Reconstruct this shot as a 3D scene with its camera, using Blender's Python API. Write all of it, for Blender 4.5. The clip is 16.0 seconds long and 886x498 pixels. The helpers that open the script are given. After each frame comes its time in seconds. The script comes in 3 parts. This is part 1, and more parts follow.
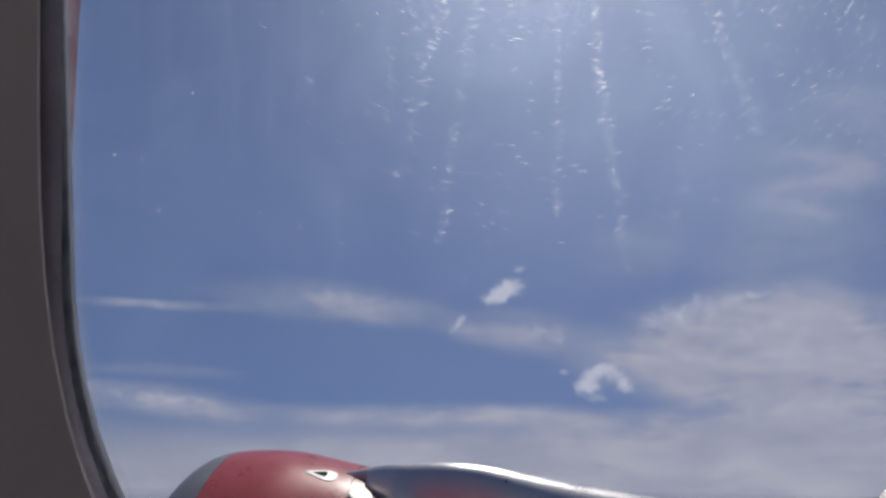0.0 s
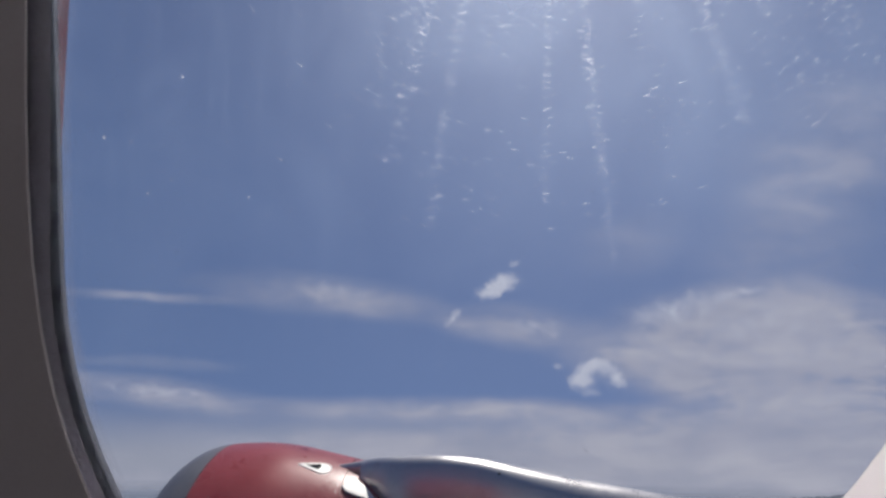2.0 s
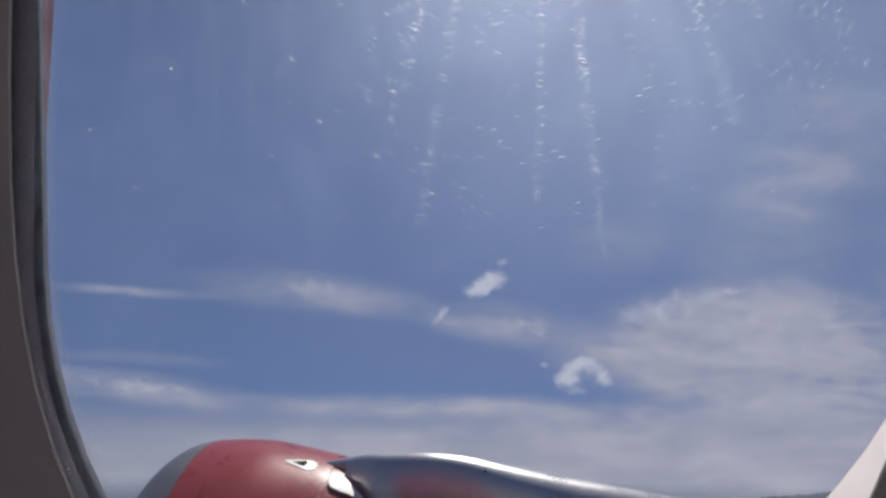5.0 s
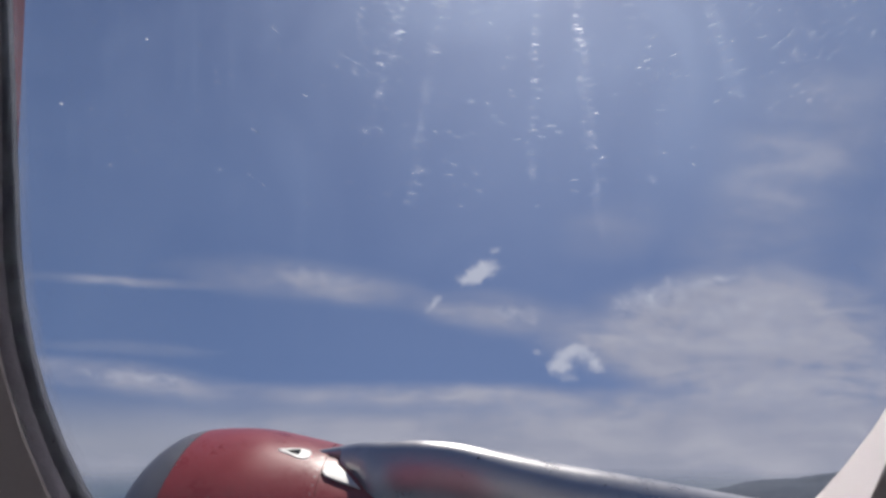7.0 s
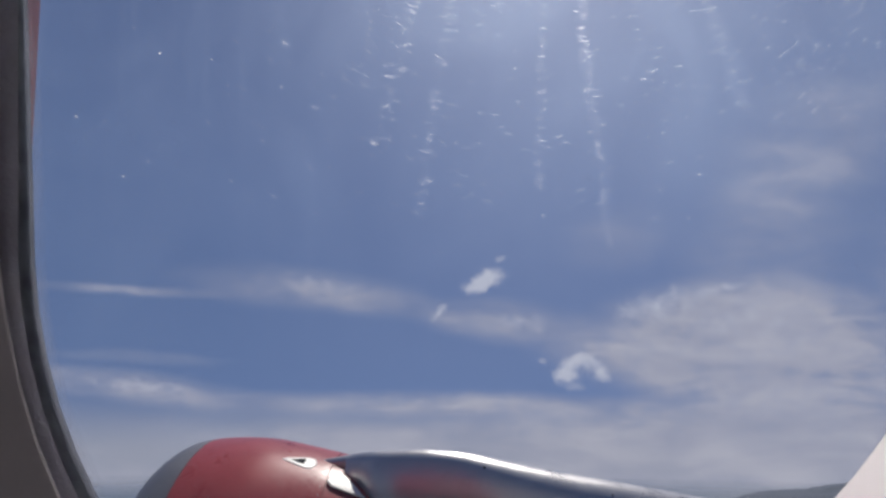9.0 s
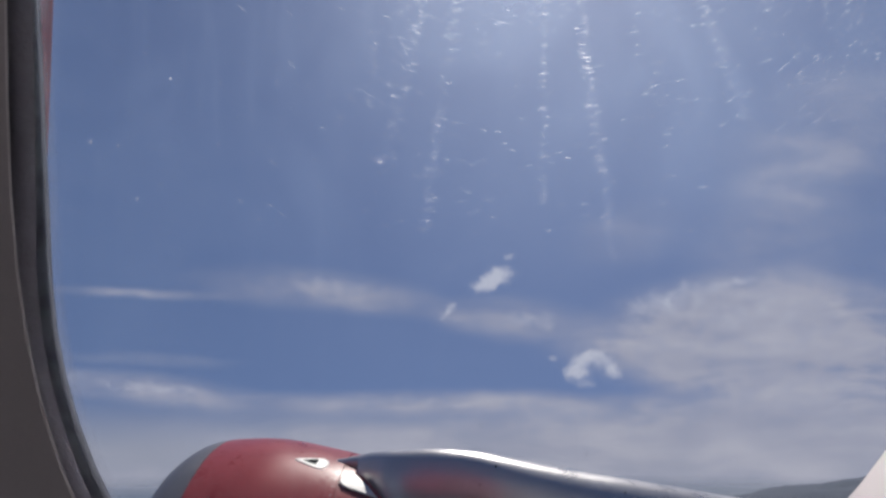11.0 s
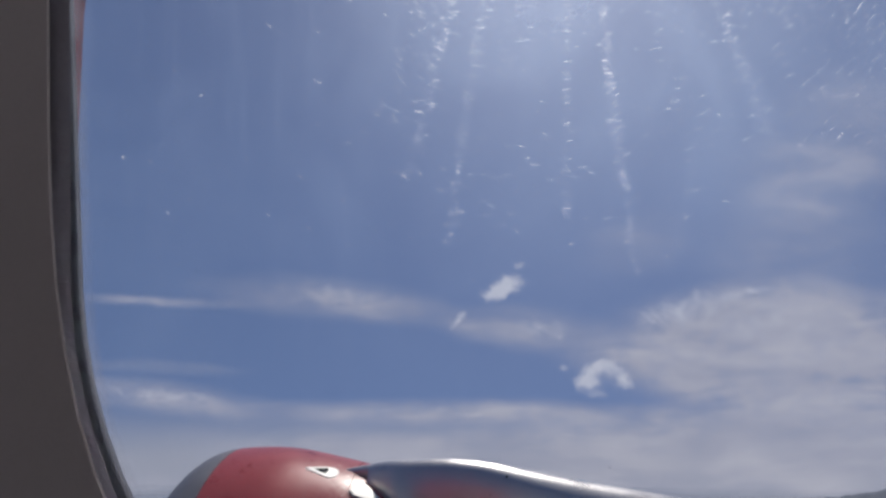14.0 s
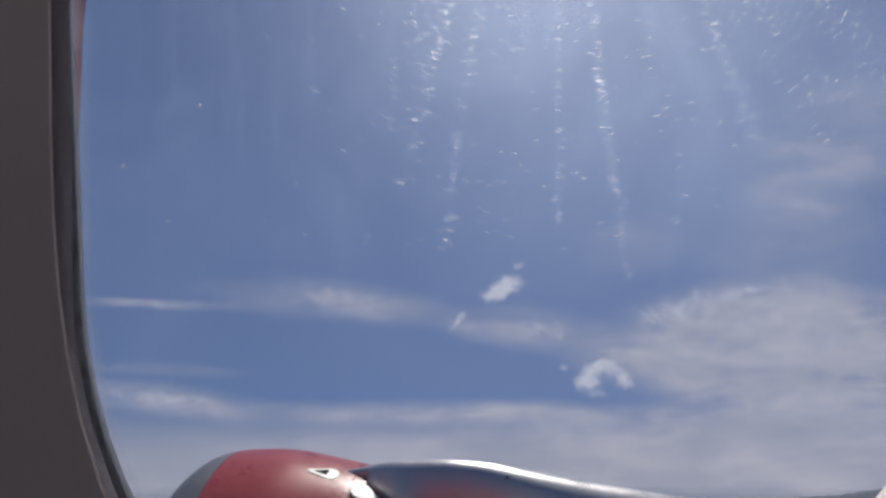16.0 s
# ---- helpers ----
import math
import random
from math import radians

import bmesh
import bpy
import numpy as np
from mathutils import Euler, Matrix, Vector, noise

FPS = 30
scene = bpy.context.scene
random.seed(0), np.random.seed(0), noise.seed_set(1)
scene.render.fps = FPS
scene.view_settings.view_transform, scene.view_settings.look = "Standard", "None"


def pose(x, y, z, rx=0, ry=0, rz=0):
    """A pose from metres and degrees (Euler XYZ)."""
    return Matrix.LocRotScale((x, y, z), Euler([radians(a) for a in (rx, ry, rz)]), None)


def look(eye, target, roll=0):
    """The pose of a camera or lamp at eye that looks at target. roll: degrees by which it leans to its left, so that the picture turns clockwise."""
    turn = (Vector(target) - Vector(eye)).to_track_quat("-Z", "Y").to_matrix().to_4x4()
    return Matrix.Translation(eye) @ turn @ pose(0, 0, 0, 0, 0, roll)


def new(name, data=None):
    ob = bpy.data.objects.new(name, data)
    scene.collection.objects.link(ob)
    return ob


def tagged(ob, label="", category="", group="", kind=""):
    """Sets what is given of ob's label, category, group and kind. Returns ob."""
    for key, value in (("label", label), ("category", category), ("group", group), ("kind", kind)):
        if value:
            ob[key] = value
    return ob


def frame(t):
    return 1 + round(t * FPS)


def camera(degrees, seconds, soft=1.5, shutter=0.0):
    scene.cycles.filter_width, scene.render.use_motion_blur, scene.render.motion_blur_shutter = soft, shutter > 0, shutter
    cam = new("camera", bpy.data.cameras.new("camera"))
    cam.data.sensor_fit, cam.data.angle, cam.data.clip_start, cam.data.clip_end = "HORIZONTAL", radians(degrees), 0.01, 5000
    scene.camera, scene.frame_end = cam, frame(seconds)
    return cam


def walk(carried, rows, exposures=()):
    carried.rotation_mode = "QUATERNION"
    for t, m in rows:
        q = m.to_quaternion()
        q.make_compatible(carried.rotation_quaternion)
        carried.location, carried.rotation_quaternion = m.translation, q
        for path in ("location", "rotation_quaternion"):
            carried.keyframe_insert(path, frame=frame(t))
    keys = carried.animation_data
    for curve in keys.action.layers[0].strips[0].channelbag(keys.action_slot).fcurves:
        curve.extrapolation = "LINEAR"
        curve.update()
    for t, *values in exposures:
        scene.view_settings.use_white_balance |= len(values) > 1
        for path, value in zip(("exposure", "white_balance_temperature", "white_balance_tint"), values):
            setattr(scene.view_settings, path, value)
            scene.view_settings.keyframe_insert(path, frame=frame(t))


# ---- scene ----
FOV = 75.0
BANK = 13.5          # the aircraft leans, its outboard wing high
AIR = pose(0, 0, 0, BANK, 0, 0)
TILT = pose(0, 0, 0, 6.2, 0, 0)   # the side wall leans in over the seat
cam = camera(FOV, 16.0, soft=3.0)
# seconds, place in metres, heading, pitch and roll in degrees, in the aircraft's own axes (x aft, y outboard, z up)
PATH = [
    (0.0, -0.0001, -0.0014, 0.0015, 3.22, 7.33, -0.22), (0.5, 0.0020, -0.0028, 0.0010, 3.47, 6.79, -0.12), (1.0, 0.0048, -0.0020, -0.0015, 3.36, 6.34, -0.15),
    (1.5, 0.0045, -0.0019, -0.0019, 3.14, 6.52, -0.22), (2.0, 0.0022, -0.0021, -0.0018, 2.73, 6.75, 0.08), (2.5, 0.0006, -0.0018, -0.0022, 2.65, 6.73, 0.47),
    (3.0, 0.0001, -0.0011, -0.0022, 2.28, 6.45, 0.66), (3.5, 0.0010, -0.0010, -0.0010, 1.97, 5.98, 0.85), (4.0, -0.0014, -0.0025, 0.0001, 2.06, 6.13, 1.15),
    (4.2, -0.0014, -0.0025, 0.0001, 2.04, 6.43, 1.15), (6.3, 0.0070, 0.0025, -0.0060, 0.80, 6.55, -0.42),
    (6.5, 0.0068, 0.0030, -0.0062, 0.80, 6.05, -0.38), (7.0, 0.0015, 0.0070, -0.0038, 0.84, 5.40, 0.27), (7.5, 0.0011, 0.0039, -0.0025, 1.22, 5.46, 0.59),
    (8.0, 0.0020, 0.0038, -0.0030, 1.13, 5.69, 0.33), (8.5, 0.0010, 0.0049, -0.0028, 1.42, 6.01, 0.34), (9.0, 0.0005, 0.0054, -0.0035, 1.35, 6.23, 0.21),
    (11.5, 0.0014, -0.0006, 0.0033, 2.43, 5.99, -0.66), (12.0, 0.0009, -0.0018, 0.0038, 2.75, 5.80, -0.46), (12.5, -0.0050, -0.0018, 0.0036, 3.17, 6.30, -0.02),
    (13.0, -0.0063, -0.0023, 0.0040, 3.25, 6.81, 0.04), (13.5, -0.0050, -0.0022, 0.0043, 3.37, 7.05, -0.05), (14.0, -0.0034, -0.0016, 0.0034, 3.19, 6.98, -0.39),
    (14.5, -0.0031, -0.0004, 0.0029, 2.98, 6.67, -0.60), (15.0, -0.0026, -0.0012, 0.0031, 3.16, 6.67, -0.48), (15.5, -0.0024, -0.0029, 0.0037, 3.18, 6.71, -0.49),
    (16.0, -0.0017, -0.0054, 0.0046, 3.12, 7.05, -0.75)]


def held(x, y, z, h, p, r):
    """The pose of the camera held to the window."""
    return AIR @ pose(x, y, z, 90 + p, 0, h) @ pose(0, 0, 0, 0, 0, r)


walk(cam, [(t, held(*row)) for t, *row in PATH])

# ---------------------------------------------------------------- sky, sun
SUN_EL, SUN_AZ = radians(62.6), radians(13.9)      # azimuth from +y towards +x
REF = held(0.0009, -0.0018, 0.0038, 2.75, 5.80, -0.46)   # the view in which the clouds and scratches are laid out
F = 784 / math.tan(radians(FOV / 2))


def nodes_of(owner):
    owner.use_nodes = True
    tree = owner.node_tree
    tree.nodes.clear()
    return tree


class Graph:
    """Short hand for node trees: sockets in, sockets out."""

    def __init__(self, owner):
        self.tree = nodes_of(owner)

    def node(self, kind, **props):
        n = self.tree.nodes.new(kind)
        for key, value in props.items():
            setattr(n, key, value)
        return n

    def put(self, socket, value):
        if isinstance(value, bpy.types.NodeSocket):
            self.tree.links.new(value, socket)
        elif value is not None:
            socket.default_value = value

    def math(self, op, a, b=None, c=None, clamp=False):
        n = self.node("ShaderNodeMath", operation=op, use_clamp=clamp)
        for socket, value in zip(n.inputs, (a, b, c)):
            self.put(socket, value)
        return n.outputs[0]

    def vec(self, op, a, b=None, out=0):
        n = self.node("ShaderNodeVectorMath", operation=op)
        self.put(n.inputs[0], a)
        self.put(n.inputs[1], b)
        return n.outputs[out]

    def noise(self, vector, scale, detail=4.0, rough=0.55, distort=0.0, out="Fac"):
        n = self.node("ShaderNodeTexNoise")
        self.put(n.inputs["Vector"], vector)
        for key, value in (("Scale", scale), ("Detail", detail), ("Roughness", rough), ("Distortion", distort)):
            n.inputs[key].default_value = value
        return n.outputs[out]

    def ramp(self, value, lo, hi, to_lo=0.0, to_hi=1.0):
        n = self.node("ShaderNodeMapRange", interpolation_type="SMOOTHSTEP")
        for i, v in enumerate((value, lo, hi, to_lo, to_hi)):
            self.put(n.inputs[i], v)
        return n.outputs[0]

    def mix(self, fac, a, b):
        n = self.node("ShaderNodeMix", data_type="RGBA")
        self.put(n.inputs[0], fac)
        self.put(n.inputs[6], a)
        self.put(n.inputs[7], b)
        return n.outputs[2]

    def xyz(self, x, y, z=0.0):
        n = self.node("ShaderNodeCombineXYZ")
        for socket, value in zip(n.inputs, (x, y, z)):
            self.put(socket, value)
        return n.outputs[0]


def rgb(r, g, b):
    return (r, g, b, 1.0)


def build_world():
    world = bpy.data.worlds.new("sky")
    scene.world = world
    g = Graph(world)
    sky = g.node("ShaderNodeTexSky", sky_type="NISHITA")
    sky.sun_disc, sky.sun_elevation, sky.sun_rotation = False, SUN_EL, SUN_AZ
    sky.altitude, sky.air_density, sky.dust_density, sky.ozone_density = 300.0, 1.0, 0.6, 3.0
    way = g.node("ShaderNodeTexCoord").outputs["Generated"]
    # the haze keeps the low sky as blue as the high one, so the clear sky is read from higher up
    part_xyz = g.node("ShaderNodeSeparateXYZ")
    g.put(part_xyz.inputs[0], way)
    lift = g.math("MULTIPLY_ADD", g.math("MAXIMUM", part_xyz.outputs[2], 0.0), 0.6, 0.42)
    g.put(sky.inputs[0], g.vec("NORMALIZE", g.xyz(part_xyz.outputs[0], part_xyz.outputs[1], lift)))
    turn = REF.to_3x3()
    right, up, ahead = turn.col[0], turn.col[1], -turn.col[2]
    depth = g.math("MAXIMUM", g.vec("DOT_PRODUCT", way, tuple(ahead), "Value"), 0.08)
    u = g.math("DIVIDE", g.vec("DOT_PRODUCT", way, tuple(right), "Value"), depth)
    w = g.math("DIVIDE", g.vec("DOT_PRODUCT", way, tuple(up), "Value"), depth)
    flat = g.xyz(u, w)
    # slow and fine warping, so that no cloud keeps a clean outline
    slow = g.vec("SUBTRACT", g.noise(flat, 3.0, 3.0, out="Color"), (0.5, 0.5, 0.5))
    fine = g.vec("SUBTRACT", g.noise(flat, 16.0, 5.0, 0.6, out="Color"), (0.5, 0.5, 0.5))
    bent = g.vec("ADD", flat, g.vec("MULTIPLY", slow, (0.12, 0.05, 0.0)))
    ragged = g.vec("ADD", g.vec("ADD", flat, g.vec("MULTIPLY", slow, (0.02, 0.02, 0.0))),
                   g.vec("MULTIPLY", fine, (0.055, 0.05, 0.0)))

    crisp = g.vec("SUBTRACT", g.noise(flat, 48.0, 6.0, 0.65, out="Color"), (0.5, 0.5, 0.5))
    curled = g.vec("ADD", g.vec("ADD", flat, g.vec("MULTIPLY", fine, (0.010, 0.010, 0.0))), g.vec("MULTIPLY", crisp, (0.028, 0.022, 0.0)))

    def blob(where, x, y, a, b, tilt, inner=0.0):
        """A soft oval on the sky, laid out in thousandths of the lens's reach."""
        cx, cy, c, s = (x - 784) / F, (441 - y) / F, math.cos(radians(tilt)), math.sin(radians(tilt))
        p = g.vec("SUBTRACT", where, (cx, cy, 0.0))
        along = g.vec("DOT_PRODUCT", p, (c * F / a, s * F / a, 0.0), "Value")
        across = g.vec("DOT_PRODUCT", p, (-s * F / b, c * F / b, 0.0), "Value")
        d = g.math("SQRT", g.math("ADD", g.math("MULTIPLY", along, along), g.math("MULTIPLY", across, across)))
        return g.ramp(d, 1.0, inner)

    def total(parts):
        out = None
        for weight, value in parts:
            term = g.math("MULTIPLY", value, weight)
            out = term if out is None else g.math("ADD", out, term)
        return out

    # thin high cloud: long streaks and sheets
    streaks = g.noise(g.vec("MULTIPLY", bent, (1.5, 6.0, 1.0)), 2.6, 7.0, 0.58, 0.4)
    wisps = g.noise(g.vec("MULTIPLY", ragged, (3.0, 4.6, 1.0)), 3.4, 6.0, 0.6, 0.3)
    sheet = total([
        (0.85, blob(bent, 560, 505, 290, 50, -5)), (0.75, blob(bent, 700, 528, 210, 36, -8)), (0.8, blob(bent, 250, 512, 230, 14, -1)),
        (0.35, blob(bent, 270, 630, 200, 18, -2)),
        (1.0, blob(bent, 935, 562, 190, 50, -6)), (1.3, blob(bent, 1290, 565, 330, 104, 8, 0.15)), (0.9, blob(bent, 1480, 590, 260, 120, 0, 0.1)),
        (1.15, blob(bent, 280, 684, 280, 40, -6)), (1.0, blob(bent, 760, 706, 560, 30, 0)), (0.8, blob(bent, 1230, 640, 300, 60, -6)),
        (1.15, blob(bent, 1150, 800, 900, 122, 1, 0.35)), (1.0, blob(bent, 1490, 700, 480, 160, 0, 0.2)),
        (0.7, blob(bent, 300, 860, 720, 95, 0, 0.3)), (0.7, blob(bent, 560, 765, 420, 60, 0)), (0.5, blob(bent, 1270, 775, 220, 26, -14)),
        (0.55, blob(bent, 1480, 215, 260, 150, 25)), (0.45, blob(bent, 1410, 385, 280, 170, 50)),
        (0.3, blob(bent, 1120, 405, 150, 80, 10)), (0.7, blob(bent, 1870, 490, 420, 300, 0)),
        (0.6, blob(bent, -330, 630, 420, 120, 0))])
    thin = g.math("MULTIPLY", sheet, g.ramp(g.math("ADD", g.math("MULTIPLY", streaks, 0.6), g.math("MULTIPLY", wisps, 0.4)),
                                            0.28, 0.68, 0.32, 1.12), clamp=True)
    crumbs = g.noise(g.vec("MULTIPLY", ragged, (1.0, 1.5, 1.0)), 13.0, 7.0, 0.68, 0.5)
    thin = g.math("MULTIPLY", thin, g.ramp(crumbs, 0.30, 0.70, 0.80, 1.08), clamp=True)
    # small bright cumulus scraps
    puff = total([
        (0.34, blob(ragged, 1052, 648, 84, 46, 0)), (0.8, blob(curled, 1030, 650, 30, 32, 62)), (0.85, blob(curled, 1058, 627, 56, 20, 4)),
        (0.8, blob(curled, 1094, 648, 36, 19, -38)), (0.4, blob(curled, 989, 626, 14, 10, 0)), (0.4, blob(curled, 1050, 674, 26, 15, 0)),
        (0.36, blob(ragged, 882, 490, 76, 34, 18)), (0.95, blob(curled, 883, 491, 60, 22, 20)), (0.75, blob(curled, 803, 546, 32, 15, 48)),
        (0.45, blob(curled, 912, 450, 16, 13, -20)), (0.5, blob(ragged, 1320, 497, 80, 18, 8)),
        (0.5, blob(ragged, 1200, 530, 150, 42, 14)), (0.45, blob(ragged, 960, 555, 80, 28, 0)), (0.3, blob(ragged, 1350, 560, 200, 60, 4)),
        (0.4, blob(ragged, 280, 680, 170, 24, -6)), (0.28, blob(ragged, 600, 500, 220, 26, -4)), (0.25, blob(ragged, 760, 704, 420, 14, 0))])
    frayed = g.math("MULTIPLY_ADD", g.noise(curled, 28.0, 5.0, 0.64, 0.4), 1.4, -0.66)
    dense = g.ramp(g.math("ADD", puff, g.math("MULTIPLY", frayed, g.ramp(puff, 0.0, 0.25))), 0.12, 1.15)
    blue = g.vec("MULTIPLY", sky.outputs[0], (SKY_GAIN * 1.02, SKY_GAIN * 0.97, SKY_GAIN * 1.07))
    shade = g.mix(g.ramp(streaks, 0.3, 0.75), rgb(0.30, 0.31, 0.397), rgb(0.41, 0.406, 0.472))
    haze = g.ramp(part_xyz.outputs[2], 0.10, -0.01, 0.0, 0.75)
    colour = g.mix(haze, blue, rgb(0.33, 0.334, 0.378))
    colour = g.mix(g.math("MULTIPLY", thin, 0.92), colour, shade)
    colour = g.mix(g.math("MULTIPLY", dense, 0.85), colour, rgb(0.49, 0.50, 0.585))
    back = g.node("ShaderNodeBackground")
    g.put(back.inputs[0], colour)
    g.put(g.node("ShaderNodeOutputWorld").inputs[0], back.outputs[0])


SKY_GAIN = 0.058
build_world()
lamp = bpy.data.lights.new("sun", "SUN")
lamp.energy, lamp.angle, lamp.color = 4.4, radians(0.5), (1.0, 0.94, 0.86)
sun = new("sun", lamp)
sun.matrix_world = look((0, 0, 0), (-math.cos(SUN_EL) * math.sin(SUN_AZ), -math.cos(SUN_EL) * math.cos(SUN_AZ), -math.sin(SUN_EL)))
scene.view_settings.exposure = 0.08


# ---------------------------------------------------------------- materials
def material(name, base, rough=0.5, metal=0.0, vary=0.12, scale=6.0, fine=60.0, bump=0.0, coat=0.0, rough_vary=0.1, dirt=None,
             dirt_amount=0.0, specular=0.5):
    m = bpy.data.materials.new(name)
    g = Graph(m)
    at = g.node("ShaderNodeTexCoord").outputs["Object"]
    big, small = g.noise(at, scale, 5.0, 0.6), g.noise(at, fine, 4.0, 0.6)
    both = g.math("ADD", g.math("MULTIPLY", big, 0.65), g.math("MULTIPLY", small, 0.35))
    dark, light = [tuple(c * k for c in base) + (1.0,) for k in (1 - vary, 1 + vary)]
    colour = g.mix(g.ramp(both, 0.3, 0.7), dark, light)
    if dirt:
        colour = g.mix(g.math("MULTIPLY", g.ramp(g.noise(at, scale * 2.3, 7.0, 0.7), 0.5, 0.75), dirt_amount), colour, rgb(*dirt))
    p = g.node("ShaderNodeBsdfPrincipled")
    g.put(p.inputs["Base Color"], colour)
    g.put(p.inputs["Roughness"], g.ramp(both, 0.25, 0.75, max(rough - rough_vary, 0.02), rough + rough_vary))
    g.put(p.inputs["Metallic"], metal)
    g.put(p.inputs["Coat Weight"], coat)
    g.put(p.inputs["Coat Roughness"], 0.2)
    g.put(p.inputs["Specular IOR Level"], specular)
    if bump:
        b = g.node("ShaderNodeBump")
        b.inputs["Strength"].default_value, b.inputs["Distance"].default_value = bump, 0.002
        g.put(b.inputs["Height"], small)
        g.put(p.inputs["Normal"], b.outputs[0])
    g.put(g.node("ShaderNodeOutputMaterial").inputs[0], p.outputs[0])
    return m


RED = material("red_cowl_paint", (0.27, 0.045, 0.052), 0.31, specular=0.23, vary=0.1, scale=2.0, fine=25.0, coat=0.15, dirt=(0.2, 0.05, 0.05), dirt_amount=0.3)
LIP = material("inlet_aluminium", (0.19, 0.19, 0.205), 0.42, 0.5, vary=0.08, scale=3.0)
POLISHED = material("polished_aluminium", (0.57, 0.555, 0.555), 0.31, 0.74, vary=0.08, scale=2.5, fine=30.0, rough_vary=0.06,
                    dirt=(0.40, 0.38, 0.37), dirt_amount=0.2)
FAIRING = material("grey_fairing_paint", (0.27, 0.27, 0.29), 0.5, vary=0.1, scale=4.0)
HULL = material("dull_grey_fuselage_paint", (0.24, 0.22, 0.23), 0.5, vary=0.08, scale=2.0)
WHITE = material("white_fairing_paint", (0.77, 0.74, 0.69), 0.4, vary=0.06, scale=5.0, dirt=(0.4, 0.38, 0.35), dirt_amount=0.35)
DARK = material("near_black", (0.012, 0.012, 0.014), 0.9, specular=0.1)
SEAM = material("panel_gap", (0.10, 0.035, 0.035), 0.7)
STEEL = material("fastener_steel", (0.30, 0.30, 0.31), 0.4, 0.8)
LINING = material("cabin_lining_plastic", (0.37, 0.350, 0.368), 0.55, vary=0.05, scale=9.0, fine=700.0, bump=0.05)
GASKET = material("black_gasket_rubber", (0.13, 0.13, 0.165), 0.75, vary=0.15, scale=40.0, fine=500.0, bump=0.4)
OUTER = material("outer_window_frame_metal", (0.55, 0.57, 0.60), 0.5, 0.4, vary=0.08, scale=30.0)
CARPET = material("dark_carpet", (0.05, 0.055, 0.08), 0.9, vary=0.2, scale=20.0, fine=300.0, bump=0.5)


def glass_material():
    m = bpy.data.materials.new("window_acrylic")
    g = Graph(m)
    n = g.node("ShaderNodeBsdfGlass")
    n.inputs["Roughness"].default_value, n.inputs["IOR"].default_value = 0.0, 1.1
    n.inputs["Color"].default_value = rgb(0.985, 0.99, 0.995)
    g.put(g.node("ShaderNodeOutputMaterial").inputs[0], n.outputs[0])
    return m


def film_material():
    """Dust and dried water on the pane: mostly clear, cloudy, and thickened high up to paint the sun's glow."""
    m = bpy.data.materials.new("dusty_glow_film")
    g = Graph(m)
    at = g.node("ShaderNodeTexCoord").outputs["Object"]
    cloud = g.noise(at, 14.0, 6.0, 0.62, 0.6)
    runs = g.noise(g.vec("MULTIPLY", at, (60.0, 1.0, 5.0)), 2.0, 5.0, 0.6)
    grain = g.noise(at, 900.0, 2.0)
    height = g.node("ShaderNodeSeparateXYZ")
    g.put(height.inputs[0], at)
    amount = g.math("ADD", g.ramp(cloud, 0.30, 0.80, 0.005, 0.030), g.math("MULTIPLY", g.ramp(runs, 0.5, 0.85), 0.014))
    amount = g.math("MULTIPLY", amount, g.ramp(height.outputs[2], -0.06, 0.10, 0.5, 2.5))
    # a round veil of sun glow, painted into the film's density
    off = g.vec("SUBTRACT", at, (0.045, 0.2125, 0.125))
    sun_glow = g.ramp(g.vec("LENGTH", g.vec("MULTIPLY", off, (1.0, 0.0, 1.0)), out=1), 0.16, 0.0)
    amount = g.math("ADD", amount, g.math("MULTIPLY", sun_glow, g.ramp(cloud, 0.2, 0.8, 0.17, 0.29)))
    amount = g.math("MULTIPLY", amount, g.ramp(grain, 0.3, 0.7, 0.97, 1.03))
    clear, veil, mix = g.node("ShaderNodeBsdfTransparent"), g.node("ShaderNodeBsdfTranslucent"), g.node("ShaderNodeMixShader")
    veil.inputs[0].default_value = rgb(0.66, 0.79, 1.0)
    g.put(mix.inputs[0], amount)
    g.put(mix.inputs[1], clear.outputs[0])
    g.put(mix.inputs[2], veil.outputs[0])
    g.put(g.node("ShaderNodeOutputMaterial").inputs[0], mix.outputs[0])
    return m


def scratch_material():
    m = bpy.data.materials.new("painted_scratch_glint")
    g = Graph(m)
    # the glint is painted: near-white slivers, each of random strength
    veil = g.node("ShaderNodeBsdfTranslucent")
    veil.inputs[0].default_value = rgb(0.97, 0.97, 0.97)
    clear, mix = g.node("ShaderNodeBsdfTransparent"), g.node("ShaderNodeMixShader")
    g.put(mix.inputs[0], g.math("MULTIPLY_ADD", g.math("POWER", g.node("ShaderNodeNewGeometry").outputs["Random Per Island"], 2.6), 0.85, 0.12))
    g.put(mix.inputs[1], clear.outputs[0])
    g.put(mix.inputs[2], veil.outputs[0])
    g.put(g.node("ShaderNodeOutputMaterial").inputs[0], mix.outputs[0])
    return m


